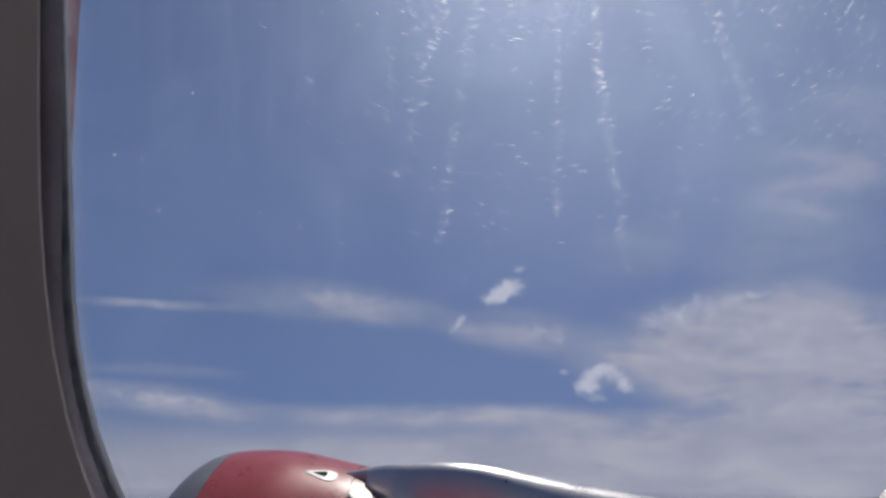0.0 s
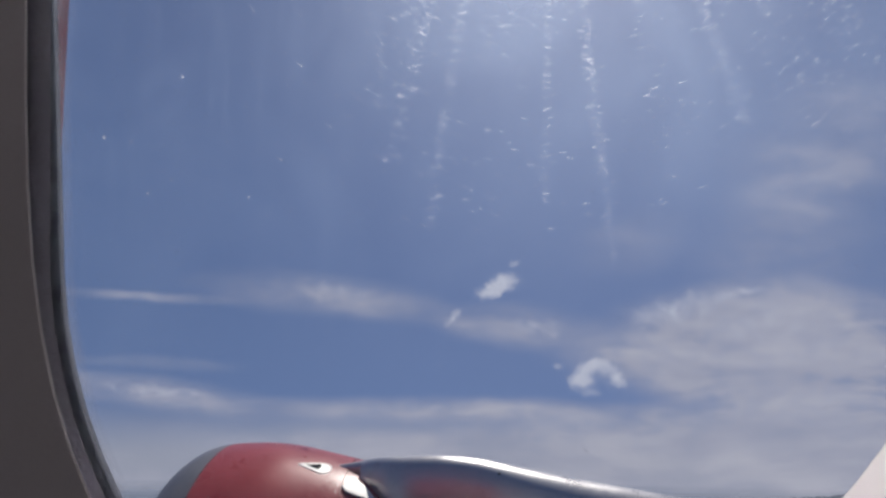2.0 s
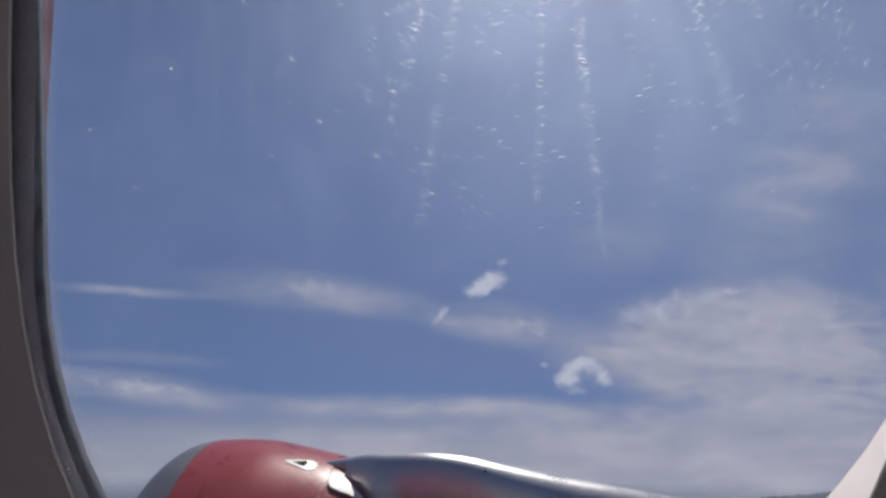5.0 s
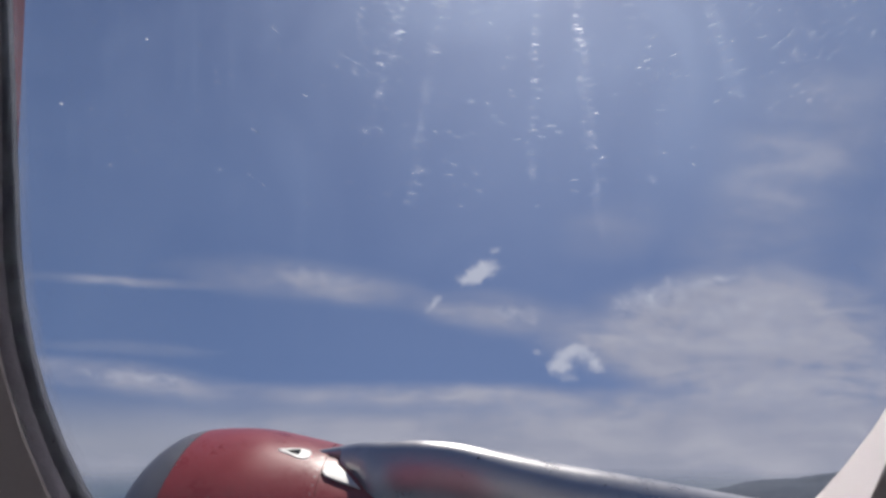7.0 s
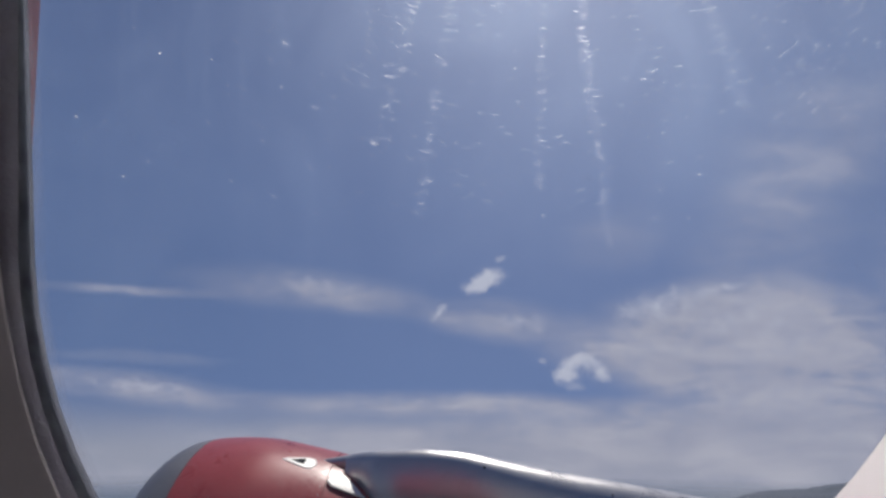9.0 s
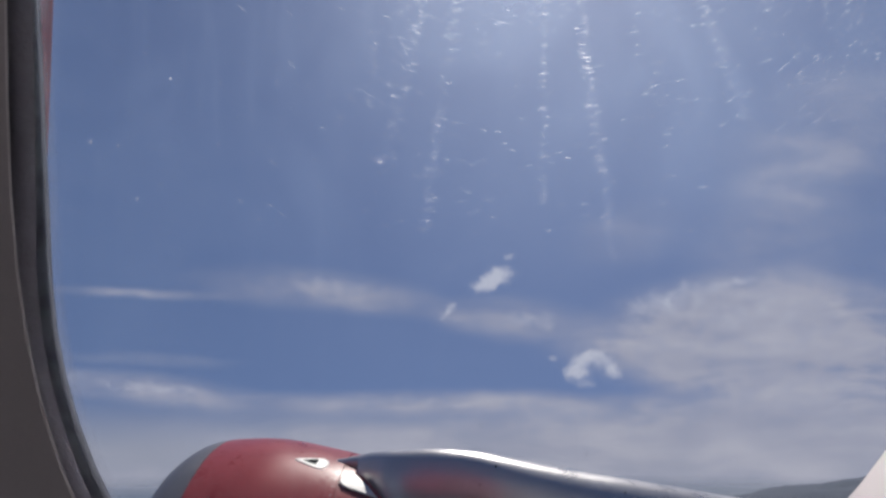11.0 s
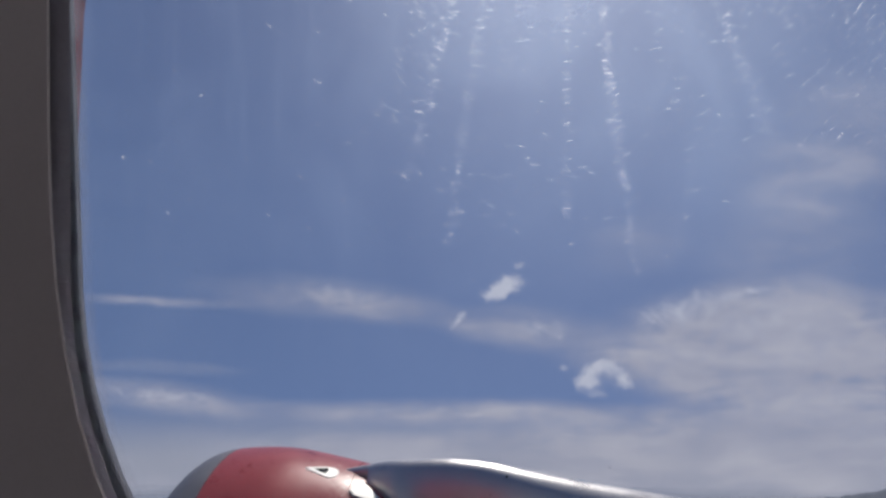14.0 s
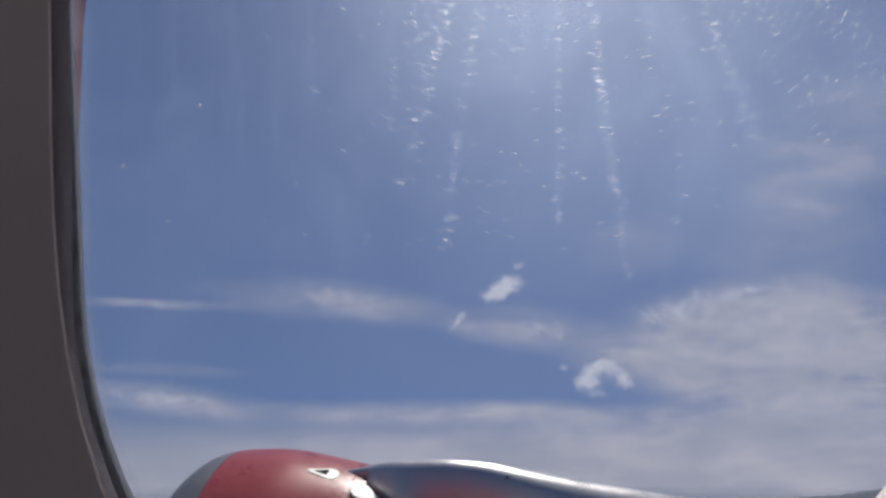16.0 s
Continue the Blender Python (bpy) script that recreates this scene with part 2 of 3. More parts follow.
def water_material():
    m = bpy.data.materials.new("sea_water")
    g = Graph(m)
    at = g.node("ShaderNodeTexCoord").outputs["Object"]
    big = g.noise(at, 0.0016, 6.0, 0.6, 0.8)
    swell = g.noise(g.vec("MULTIPLY", at, (1.0, 0.6, 1.0)), 0.08, 6.0, 0.65)
    p = g.node("ShaderNodeBsdfPrincipled")
    g.put(p.inputs["Base Color"], g.mix(g.ramp(big, 0.35, 0.7), rgb(0.028, 0.055, 0.085), rgb(0.06, 0.085, 0.09)))
    p.inputs["Roughness"].default_value, p.inputs["IOR"].default_value = 0.28, 1.33
    b = g.node("ShaderNodeBump")
    b.inputs["Strength"].default_value, b.inputs["Distance"].default_value = 0.35, 2.0
    g.put(b.inputs["Height"], swell)
    g.put(p.inputs["Normal"], b.outputs[0])
    # imitated haze: the water turns clear with distance, letting the low sky through
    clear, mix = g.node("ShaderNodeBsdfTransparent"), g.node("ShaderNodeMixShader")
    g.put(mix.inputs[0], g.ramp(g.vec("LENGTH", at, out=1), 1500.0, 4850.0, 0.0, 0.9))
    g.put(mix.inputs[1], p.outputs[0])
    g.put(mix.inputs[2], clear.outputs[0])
    g.put(g.node("ShaderNodeOutputMaterial").inputs[0], mix.outputs[0])
    return m


def wooded_material(name, low, high):
    m = bpy.data.materials.new(name)
    g = Graph(m)
    at = g.node("ShaderNodeTexCoord").outputs["Object"]
    both = g.math("ADD", g.math("MULTIPLY", g.noise(at, 0.006, 6.0, 0.6), 0.6), g.math("MULTIPLY", g.noise(at, 0.06, 5.0, 0.7), 0.4))
    p = g.node("ShaderNodeBsdfPrincipled")
    g.put(p.inputs["Base Color"], g.mix(g.ramp(both, 0.35, 0.65), rgb(*low), rgb(*high)))
    p.inputs["Roughness"].default_value = 0.95
    g.put(g.node("ShaderNodeOutputMaterial").inputs[0], p.outputs[0])
    return m


def lamp_material():
    m = bpy.data.materials.new("added_cabin_lamp_diffuser")
    g = Graph(m)
    e = g.node("ShaderNodeEmission")
    e.inputs[0].default_value, e.inputs[1].default_value = rgb(1.0, 0.93, 0.93), 4.0
    g.put(g.node("ShaderNodeOutputMaterial").inputs[0], e.outputs[0])
    return m


LAMP = lamp_material()


def smear_material(name, tone, grain, least, most):
    """A thin, uneven translucent veil on the pane: along its edge, or as painted glow down the scratches."""
    m = bpy.data.materials.new(name)
    g = Graph(m)
    at = g.vec("MULTIPLY", g.node("ShaderNodeTexCoord").outputs["Object"], grain)
    clear, veil, mix = g.node("ShaderNodeBsdfTransparent"), g.node("ShaderNodeBsdfTranslucent"), g.node("ShaderNodeMixShader")
    veil.inputs[0].default_value = rgb(*tone)
    g.put(mix.inputs[0], g.ramp(g.noise(at, 1.0, 5.0, 0.65), 0.3, 0.7, least, most))
    g.put(mix.inputs[1], clear.outputs[0])
    g.put(mix.inputs[2], veil.outputs[0])
    g.put(g.node("ShaderNodeOutputMaterial").inputs[0], mix.outputs[0])
    return m


FROSTED = smear_material("frosted_acrylic_edge", (0.19, 0.195, 0.235), (60.0, 60.0, 60.0), 0.24, 0.46)
SMEAR = smear_material("pane_edge_smear", (0.20, 0.21, 0.25), (45.0, 45.0, 45.0), 0.04, 0.12)
TRAIL = smear_material("glow_trail", (0.80, 0.84, 0.92), (500.0, 20.0, 110.0), 0.0, 0.009)
GLASS, FILM, GLINT = glass_material(), film_material(), scratch_material()
WATER = water_material()
# aerial haze is mixed into both slope colours, most into the far one
WOODED = wooded_material("hazed_wooded_slope", (0.045, 0.057, 0.086), (0.064, 0.078, 0.108))
FAR_HILL = wooded_material("haze_painted_slope", (0.16, 0.20, 0.27), (0.19, 0.23, 0.30))


# ---------------------------------------------------------------- building helpers
def mesh_of(name, bm, mat, smooth=True):
    bmesh.ops.recalc_face_normals(bm, faces=bm.faces)
    me = bpy.data.meshes.new(name)
    bm.to_mesh(me)
    bm.free()
    me.materials.append(mat)
    for f in me.polygons:
        f.use_smooth = smooth
    if smooth:
        me.set_sharp_from_angle(angle=radians(38))
    return me


def thing(name, label, category, kind="", group="", m=None):
    """An empty at the base of a thing, in the aircraft's axes."""
    ob = new(name)
    ob.empty_display_size = 0.2
    ob.matrix_world = AIR @ (m or Matrix())
    return tagged(ob, label, category, group, kind)


def part(name, bm, mat, parent, label="", smooth=True):
    ob = new(name, mesh_of(name, bm, mat, smooth))
    ob.parent = parent
    return tagged(ob, label)


def whole(name, bm, mat, label, category, kind="", smooth=True, air=True):
    ob = new(name, mesh_of(name, bm, mat, smooth))
    if air:
        ob.matrix_world = AIR
    return tagged(ob, label, category, "", kind)


def loft(rings, close=True, caps=(False, False)):
    """Skin a list of rings, each a list of points."""
    bm = bmesh.new()
    rows = [[bm.verts.new(p) for p in ring] for ring in rings]
    n = len(rows[0])
    for a, b in zip(rows, rows[1:]):
        for i in range(n if close else n - 1):
            bm.faces.new((a[i], a[(i + 1) % n], b[(i + 1) % n], b[i]))
    for row, cap in zip((rows[0], rows[-1]), caps):
        if cap:
            bm.faces.new(row)
    return bm


def smooth_curve(keys, x):
    """A value between keyed (x, value) pairs, by a Catmull-Rom spline."""
    i = max(k for k in range(len(keys) - 1) if keys[k][0] <= x or k == 0)
    (x1, y1), (x2, y2) = keys[i], keys[i + 1]
    x0, y0 = keys[i - 1] if i else (2 * x1 - x2, 2 * y1 - y2)
    x3, y3 = keys[i + 2] if i + 2 < len(keys) else (2 * x2 - x1, 2 * y2 - y1)
    t, h = (x - x1) / (x2 - x1), x2 - x1
    m1, m2 = (y2 - y0) / (x2 - x0) * h, (y3 - y1) / (x3 - x1) * h
    return (2 * t**3 - 3 * t**2 + 1) * y1 + (t**3 - 2 * t**2 + t) * m1 + (3 * t**2 - 2 * t**3) * y2 + (t**3 - t**2) * m2


# ---------------------------------------------------------------- sea and islands
SEA = -150.0


def build_sea():
    bm = bmesh.new()
    rings, n = [0.0, 20, 60, 150, 350, 700, 1200, 1900, 2800, 3800, 4900], 96
    centre = bm.verts.new((0, 0, SEA))
    last = None
    for r in rings[1:]:
        row = [bm.verts.new((r * math.cos(2 * math.pi * i / n), r * math.sin(2 * math.pi * i / n), SEA)) for i in range(n)]
        for i in range(n):
            j = (i + 1) % n
            bm.faces.new((centre, row[i], row[j])) if last is None else bm.faces.new((last[i], row[i], row[j], last[j]))
        last = row
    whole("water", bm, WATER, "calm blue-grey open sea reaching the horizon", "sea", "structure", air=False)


def build_island(name, label, mat, reach, start, end, heights, depth, rough):
    """A wooded ridge on an arc round the aircraft. start, end: degrees from +y towards +x; heights: keyed along it."""
    bm = bmesh.new()
    na, nd = 150, 26
    rows = []
    for j in range(nd + 1):
        v = j / nd
        row = []
        for i in range(na + 1):
            s = i / na
            az = radians(start + (end - start) * s)
            d = reach + depth * (v - 0.45)
            x, y = d * math.sin(az), d * math.cos(az)
            ridge = smooth_curve(heights, s) * max(0.0, math.sin(math.pi * v)) ** 0.9
            lump = noise.fractal(Vector((x * 0.004, y * 0.004, 3.0)), 1.0, 2.1, 6) * 0.35
            tree = noise.noise(Vector((x * 0.09, y * 0.09, 9.0))) * rough
            edge = min(1.0, ridge / 12.0)
            row.append(bm.verts.new((x, y, SEA - 3.0 + ridge * (1 + lump) + tree * edge)))
        rows.append(row)
    for a, b in zip(rows, rows[1:]):
        for i in range(na):
            bm.faces.new((a[i], a[i + 1], b[i + 1], b[i]))
    return whole(name, bm, mat, label, "island", air=False)


build_sea()
build_island("island", "dark wooded hilly island rising from the sea", WOODED, 2300.0, 20.5, 62.0,
             [(0, 0), (0.03, 6), (0.07, 22), (0.12, 46), (0.2, 72), (0.33, 92), (0.5, 110), (0.75, 90), (1, 0)], 700.0, 6.0)
build_island("island", "mountainous island far off, its faint blue haze painted on", FAR_HILL, 4500.0, 4.0, 14.0,
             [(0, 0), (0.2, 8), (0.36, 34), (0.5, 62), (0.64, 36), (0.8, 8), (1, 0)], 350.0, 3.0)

# ---------------------------------------------------------------- engine
AXIS_Y, AXIS_Z = 6.0, -2.824
PROFILE = [(-3.01, 1.098), (-2.98, 1.174), (-2.87, 1.339), (-2.64, 1.474), (-2.24, 1.515), (-1.89, 1.5), (-1.49, 1.426), (-1.04, 1.332),
           (-0.49, 1.22), (0.31, 1.068), (1.61, 0.841)]


def radius(x):
    return smooth_curve(PROFILE, x)


def on_cowl(x, degrees, off=0.0, r=None):
    """A point on the cowl: x along the engine, degrees from its top towards the cabin."""
    r = (radius(x) if r is None else r) + off
    a = radians(degrees)
    return (x, AXIS_Y - r * math.sin(a), AXIS_Z + r * math.cos(a))


def ring_at(x, off=0.0, n=128, r=None):
    return [on_cowl(x, 360.0 * i / n, off, r) for i in range(n)]


def span(a, b, n):
    return [a + (b - a) * i / n for i in range(n + 1)]


def cowl_patch(outline, off, thick):
    """A plate that follows the cowl, from an outline of (x, degrees)."""
    bm = bmesh.new()
    n = len(outline)
    cx, ca = sum(p[0] for p in outline) / n, sum(p[1] for p in outline) / n
    tops = []
    for k in (1.0, 0.93, 0.6):
        rise = off if k == 1.0 else off + thick
        tops.append([bm.verts.new(on_cowl(cx + (x - cx) * k, ca + (a - ca) * k, rise)) for x, a in outline])
    for a, b in zip(tops, tops[1:]):
        for i in range(n):
            bm.faces.new((a[i], a[(i + 1) % n], b[(i + 1) % n], b[i]))
    middle = bm.verts.new(on_cowl(cx, ca, off + thick))
    for i in range(n):
        bm.faces.new((tops[-1][i], tops[-1][(i + 1) % n], middle))
    return bm


def rounded(points):
    """Cut the corners of a closed outline twice, so that it runs round."""
    for _ in range(2):
        points = [q for i, p in enumerate(points) for q in (
            tuple(0.75 * a + 0.25 * b for a, b in zip(p, points[(i + 1) % len(points)])),
            tuple(0.25 * a + 0.75 * b for a, b in zip(p, points[(i + 1) % len(points)])))]
    return points


def build_engine():
    engine = thing("jet_engine", "red jet engine nacelle with a grey inlet lip", "engine", m=None)
    # inlet: a rounded lip that turns into the duct
    out = [ring_at(x) for x in span(-2.502, -2.95, 14)] + [ring_at(-2.99, r=1.155), ring_at(-3.01, r=1.10), ring_at(-2.99, r=1.05),
                                                         ring_at(-2.9, r=1.01), ring_at(-2.6, r=0.98), ring_at(-2.1, r=1.0)]
    part("inlet_lip", loft(out), LIP, engine, "dull grey metal inlet lip")
    part("fan_cowl", loft([ring_at(x) for x in span(-2.496, -1.20, 24)]), RED, engine, "glossy red painted fan cowl")
    part("lip_seam", loft([ring_at(-2.503, -0.006), ring_at(-2.495, -0.006)]), SEAM, engine)
    part("aft_cowl", loft([ring_at(x, -0.004) for x in span(-1.195, 1.6, 30)]), RED, engine, "red aft cowl behind a panel gap")
    part("cowl_seam", loft([[on_cowl(x, a, -0.008) for a in span(14.0, 345.0, 110)] for x in (-1.2, -1.195)], close=False), SEAM, engine)
    part("hinge_seam", loft([[on_cowl(x, a, 0.0015) for a in (-2.2, -2.0)] for x in span(-2.4, -1.22, 12)], close=False), SEAM, engine)
    fan = bmesh.new()
    for k in range(24):
        a0 = 360.0 / 24 * k
        quad = [(-2.15, a0, 0.3), (-2.25, a0 + 5, 0.3), (-2.25, a0 + 13, 0.97), (-2.12, a0 + 4, 0.97)]
        fan.faces.new([fan.verts.new(on_cowl(x, a, r=r)) for x, a, r in quad])
    part("fan", fan, DARK, engine)
    part("spinner", loft([ring_at(-2.7 + 0.5 * s, r=0.02 + 0.3 * s ** 0.6, n=32) for s in span(0, 1, 8)]), FAIRING, engine)
    part("exhaust_cone", loft([ring_at(1.6 + 0.9 * s, r=0.6 * (1 - s) + 0.05, n=48) for s in span(0, 1, 6)], caps=(True, True)), LIP, engine)
    teardrop = [(-1.69, 13.3), (-1.57, 10.9), (-1.45, 8.6), (-1.36, 8.4), (-1.335, 11.8), (-1.355, 15.6), (-1.415, 16.8), (-1.54, 15.0)]
    scoop = part("air_scoop", cowl_patch(rounded(teardrop), 0.0, 0.007), WHITE, engine, "white surround of a small air scoop")
    # no hole is cut: the mouth's shade is a black plate on the scoop
    part("scoop_mouth_shade", cowl_patch([(-1.585, 12.9), (-1.52, 11.4), (-1.458, 10.0), (-1.438, 11.4), (-1.452, 14.4), (-1.50, 14.0)], 0.008, 0.002), DARK, scoop)
    wedge = [(-1.19, 22.2), (-1.15, 16.4), (-1.10, 15.6), (-1.04, 17.3), (-0.955, 20.9), (-0.84, 26.6), (-0.81, 28.0), (-0.95, 26.6), (-1.04, 25.8), (-1.15, 24.4)]
    part("fillet_panel", cowl_patch(wedge, 0.008, 0.016), WHITE, engine, "white fillet panel between cowl and pylon")
    for i in range(9):
        a = 4 + i * 4.2
        bolt = bmesh.new()
        ring = [on_cowl(-1.235 + 0.006 * math.cos(q), a + 0.24 * math.sin(q), 0.0015) for q in [2 * math.pi * k / 10 for k in range(10)]]
        bolt.faces.new([bolt.verts.new(p) for p in ring])
        part("fastener", bolt, STEEL, engine)
    return engine


def section(x, top, y, nose, drop, n=24):
    """A cross-section of the polished edge: a round nose on top, and a long belly that rolls under towards the cabin."""
    low = radians(28)
    pts = [(x, y + nose * math.cos(a), top - nose + nose * math.sin(a)) for a in span(0.0, math.pi - low, n)]
    belly = drop / (math.sin(low) + 0.21)
    _, y0, z0 = pts[-1]
    cy, cz = y0 + belly * math.cos(low), z0 - belly * math.sin(low)
    inner = [(x, cy - belly * math.cos(a), cz + belly * math.sin(a)) for a in span(low, -0.21, 14)[1:]]
    outer = [(x, y + nose + 0.35 * drop * k, top - nose - drop * k) for k in (1.0, 0.8, 0.55, 0.3, 0.12)]
    return pts + inner + outer


EDGE_TOP = [(-1.3, -1.506), (-1.0, -1.376), (-0.8, -1.322), (-0.7, -1.305), (-0.3, -1.261), (0.1, -1.28), (0.5, -1.355), (0.9, -1.43), (1.5, -1.525),
            (2.3, -1.66), (3.6, -1.88)]
EDGE_Y = [(-1.3, 5.88), (-1.0, 5.77), (-0.7, 5.57), (-0.3, 5.465), (0.1, 5.42), (0.5, 5.40), (3.6, 5.40)]
EDGE_DROP = [(-1.25, 0.10), (-1.1, 0.28), (-0.93, 0.37), (-0.69, 0.63), (-0.2, 0.68), (1.0, 0.70), (3.6, 0.72)]


def edge_section(x):
    grow = min(1.0, (x + 1.22) / 1.6)
    return smooth_curve(EDGE_TOP, x), smooth_curve(EDGE_Y, x), 0.06 + 0.10 * grow ** 0.6 + 0.09 * min(1.0, max(0.0, x)), smooth_curve(EDGE_DROP, x)


def build_edge():
    wing = thing("wing", "polished bare-metal wing edge running aft from the engine", "wing")
    rows = [section(x, *edge_section(x)) for x in span(-1.06, 3.6, 60)]
    part("leading_edge", loft(rows, caps=(True, True)), POLISHED, wing, "polished bright metal leading edge")
    tip = []
    for x in span(-1.30, -1.05, 8):
        s = (x + 1.32) / 0.27
        tip.append(section(x, -1.452 + 0.05 * s, 5.84, 0.025 + 0.035 * s, 0.02 + 0.06 * s))
    part("root_fairing", loft(tip, caps=(True, True)), POLISHED, wing, "small grey metal fairing")
    for x, r, lean in ((0.247, 0.012, 41), (1.35, 0.009, 46)):
        top, y, nose, _ = edge_section(x)
        out = Vector((0.0, -math.cos(radians(lean)), math.sin(radians(lean))))
        across, along = Vector((1.0, 0.0, 0.0)), Vector((0.0, out.z, -out.y))
        foot = Vector((x, y, top - nose)) + out * (nose - 0.004)
        rings = [[foot + out * h + (across * math.cos(q) + along * math.sin(q)) * w for q in [2 * math.pi * k / 12 for k in range(12)]]
                 for h, w in ((0.0, r), (0.006, r), (0.0075, 0.7 * r))]
        part("fastener", loft(rings, caps=(True, True)), DARK, wing, "small dark fastener")


build_engine()
build_edge()

# ---------------------------------------------------------------- cabin window
def stadium(cx, cz, a, b, straight, y, n=48, aft=None):
    """A window outline: straight sides and oval ends. straight: the height of the straight part; aft: a tighter lower aft corner."""
    pts = []
    for i in range(n):
        q = 2 * math.pi * (i + 0.5) / n
        c, s = math.cos(q), math.sin(q)
        end = b if aft is None or s > 0 else b + (aft - b) * max(0.0, c) ** 0.6
        pts.append((cx + a * c, y, cz + end * s + (straight if s > 0 else 0.0)))
    return pts


CZ, STRAIGHT = 0.0, 0.10
LIN_X, LIN_Z, LIN_A, LIN_B = 0.0025, 0.06, 0.1221, 0.195
GAS_X, GAS_A, GAS_B = 0.0099, 0.148, 0.166


def squarish(cx, cz, a, b, y, n=64):
    """The opening in the lining: an oval that is fuller along its sides than an ellipse."""
    pts = []
    for i in range(n):
        q = 2 * math.pi * (i + 0.5) / n
        u = math.copysign(abs(math.sin(q)) ** 0.8, math.sin(q))
        pts.append((cx + math.copysign(a * math.sqrt(max(0.0, 1 - abs(u) ** 3)), math.cos(q)), y, cz + b * u))
    return pts


def lining_panel(cx, m, name="cabin_wall", w=0.53, low=-0.40, high=0.60):
    """A cabin side panel with its window opening: rolled edge and a short reveal."""
    n = 64
    hole = lambda grow, y: squarish(cx + LIN_X, LIN_Z, LIN_A + grow, LIN_B + grow, y, n)
    edge = []
    for x, _, z in stadium(cx, LIN_Z, 1.0, 1.0, 0.0, 0.0, n):
        dx, dz = x - cx, z - LIN_Z
        k = min((w / 2) / max(abs(dx), 1e-6), ((high - LIN_Z) if dz > 0 else (LIN_Z - low)) / max(abs(dz), 1e-6))
        edge.append((cx + dx * k, 0.150, LIN_Z + dz * k))
    back = [(x, 0.182, z) for x, _, z in edge]
    rings = [back, edge, hole(0.03, 0.150), hole(0.0014, 0.150), hole(0.0003, 0.1502), hole(0.0, 0.1507),
             stadium(cx + 0.0018, CZ, 0.1478, 0.166, STRAIGHT, 0.182, n, 0.115)]
    bm = loft(rings + [back])
    bmesh.ops.remove_doubles(bm, verts=bm.verts, dist=1e-5)
    ob = whole(name, bm, LINING, "moulded grey-beige plastic cabin side panel", "wall panel", "structure")
    ob.matrix_world = AIR @ m
    return ob


def ring_part(name, mat, parent, outline, w, y0, y1, label=""):
    """A frame ring: outline(grow, y) gives its edge, w its width outwards."""
    return part(name, loft([outline(0.0, y0), outline(w, y0), outline(w, y1), outline(1.3 * (y1 - y0), y1), outline(0.0, y0)]), mat, parent, label)


def build_window(m, name):
    window = thing(name, "rounded aircraft cabin window with scratched dusty panes", "window", "structure", m=m)
    gas = lambda grow, y: stadium(GAS_X, CZ, GAS_A + grow, GAS_B + grow, STRAIGHT, y, 64)
    out = lambda grow, y: [(x + math.copysign(0.032 * max(0.0, z), x - GAS_X), y, z)
                           for x, y, z in stadium(GAS_X, CZ, 0.1648 + grow, 0.184 + grow, STRAIGHT, y, 64)]
    ring_part("gasket", GASKET, window, gas, 0.055, 0.184, 0.192, "black rubber gasket")
    ring_part("outer_frame", OUTER, window, lambda grow, y: out(grow + 0.0006, y), 0.04, 0.216, 0.226, "light grey metal outer frame")
    ring_part("pane_edge", FROSTED, window, out, 0.02, 0.214, 0.2155, "frosted grey edge of the outer pane")
    for pane_name, y in (("inner_pane", 0.1945), ("outer_pane", 0.206)):
        front = stadium(GAS_X, CZ, 0.174, 0.193, STRAIGHT, y, 64)
        ob = part(pane_name, loft([front, [(x, y + 0.004, z) for x, _, z in front]], caps=(True, True)), GLASS, window, smooth=False)
        ob.visible_shadow = False
    # four overlapping strips, so the grey thins out away from the edge
    for k in range(4):
        y = 0.2137 - 0.0002 * k
        smear = part("edge_smear", loft([out(-0.0012 - 0.0014 * k, y), out(-0.0003, y)]), SMEAR, window, "thin grey smear along the pane edge", smooth=False)
        smear.visible_shadow = False
    bm = bmesh.new()
    bm.faces.new([bm.verts.new(p) for p in stadium(GAS_X, CZ, 0.172, 0.191, STRAIGHT, 0.2125, 64)])
    film = part("dust_glow_film", bm, FILM, window, "thin dusty film on the outer pane with a painted sun glow", smooth=False)
    film.visible_shadow = False
    return window


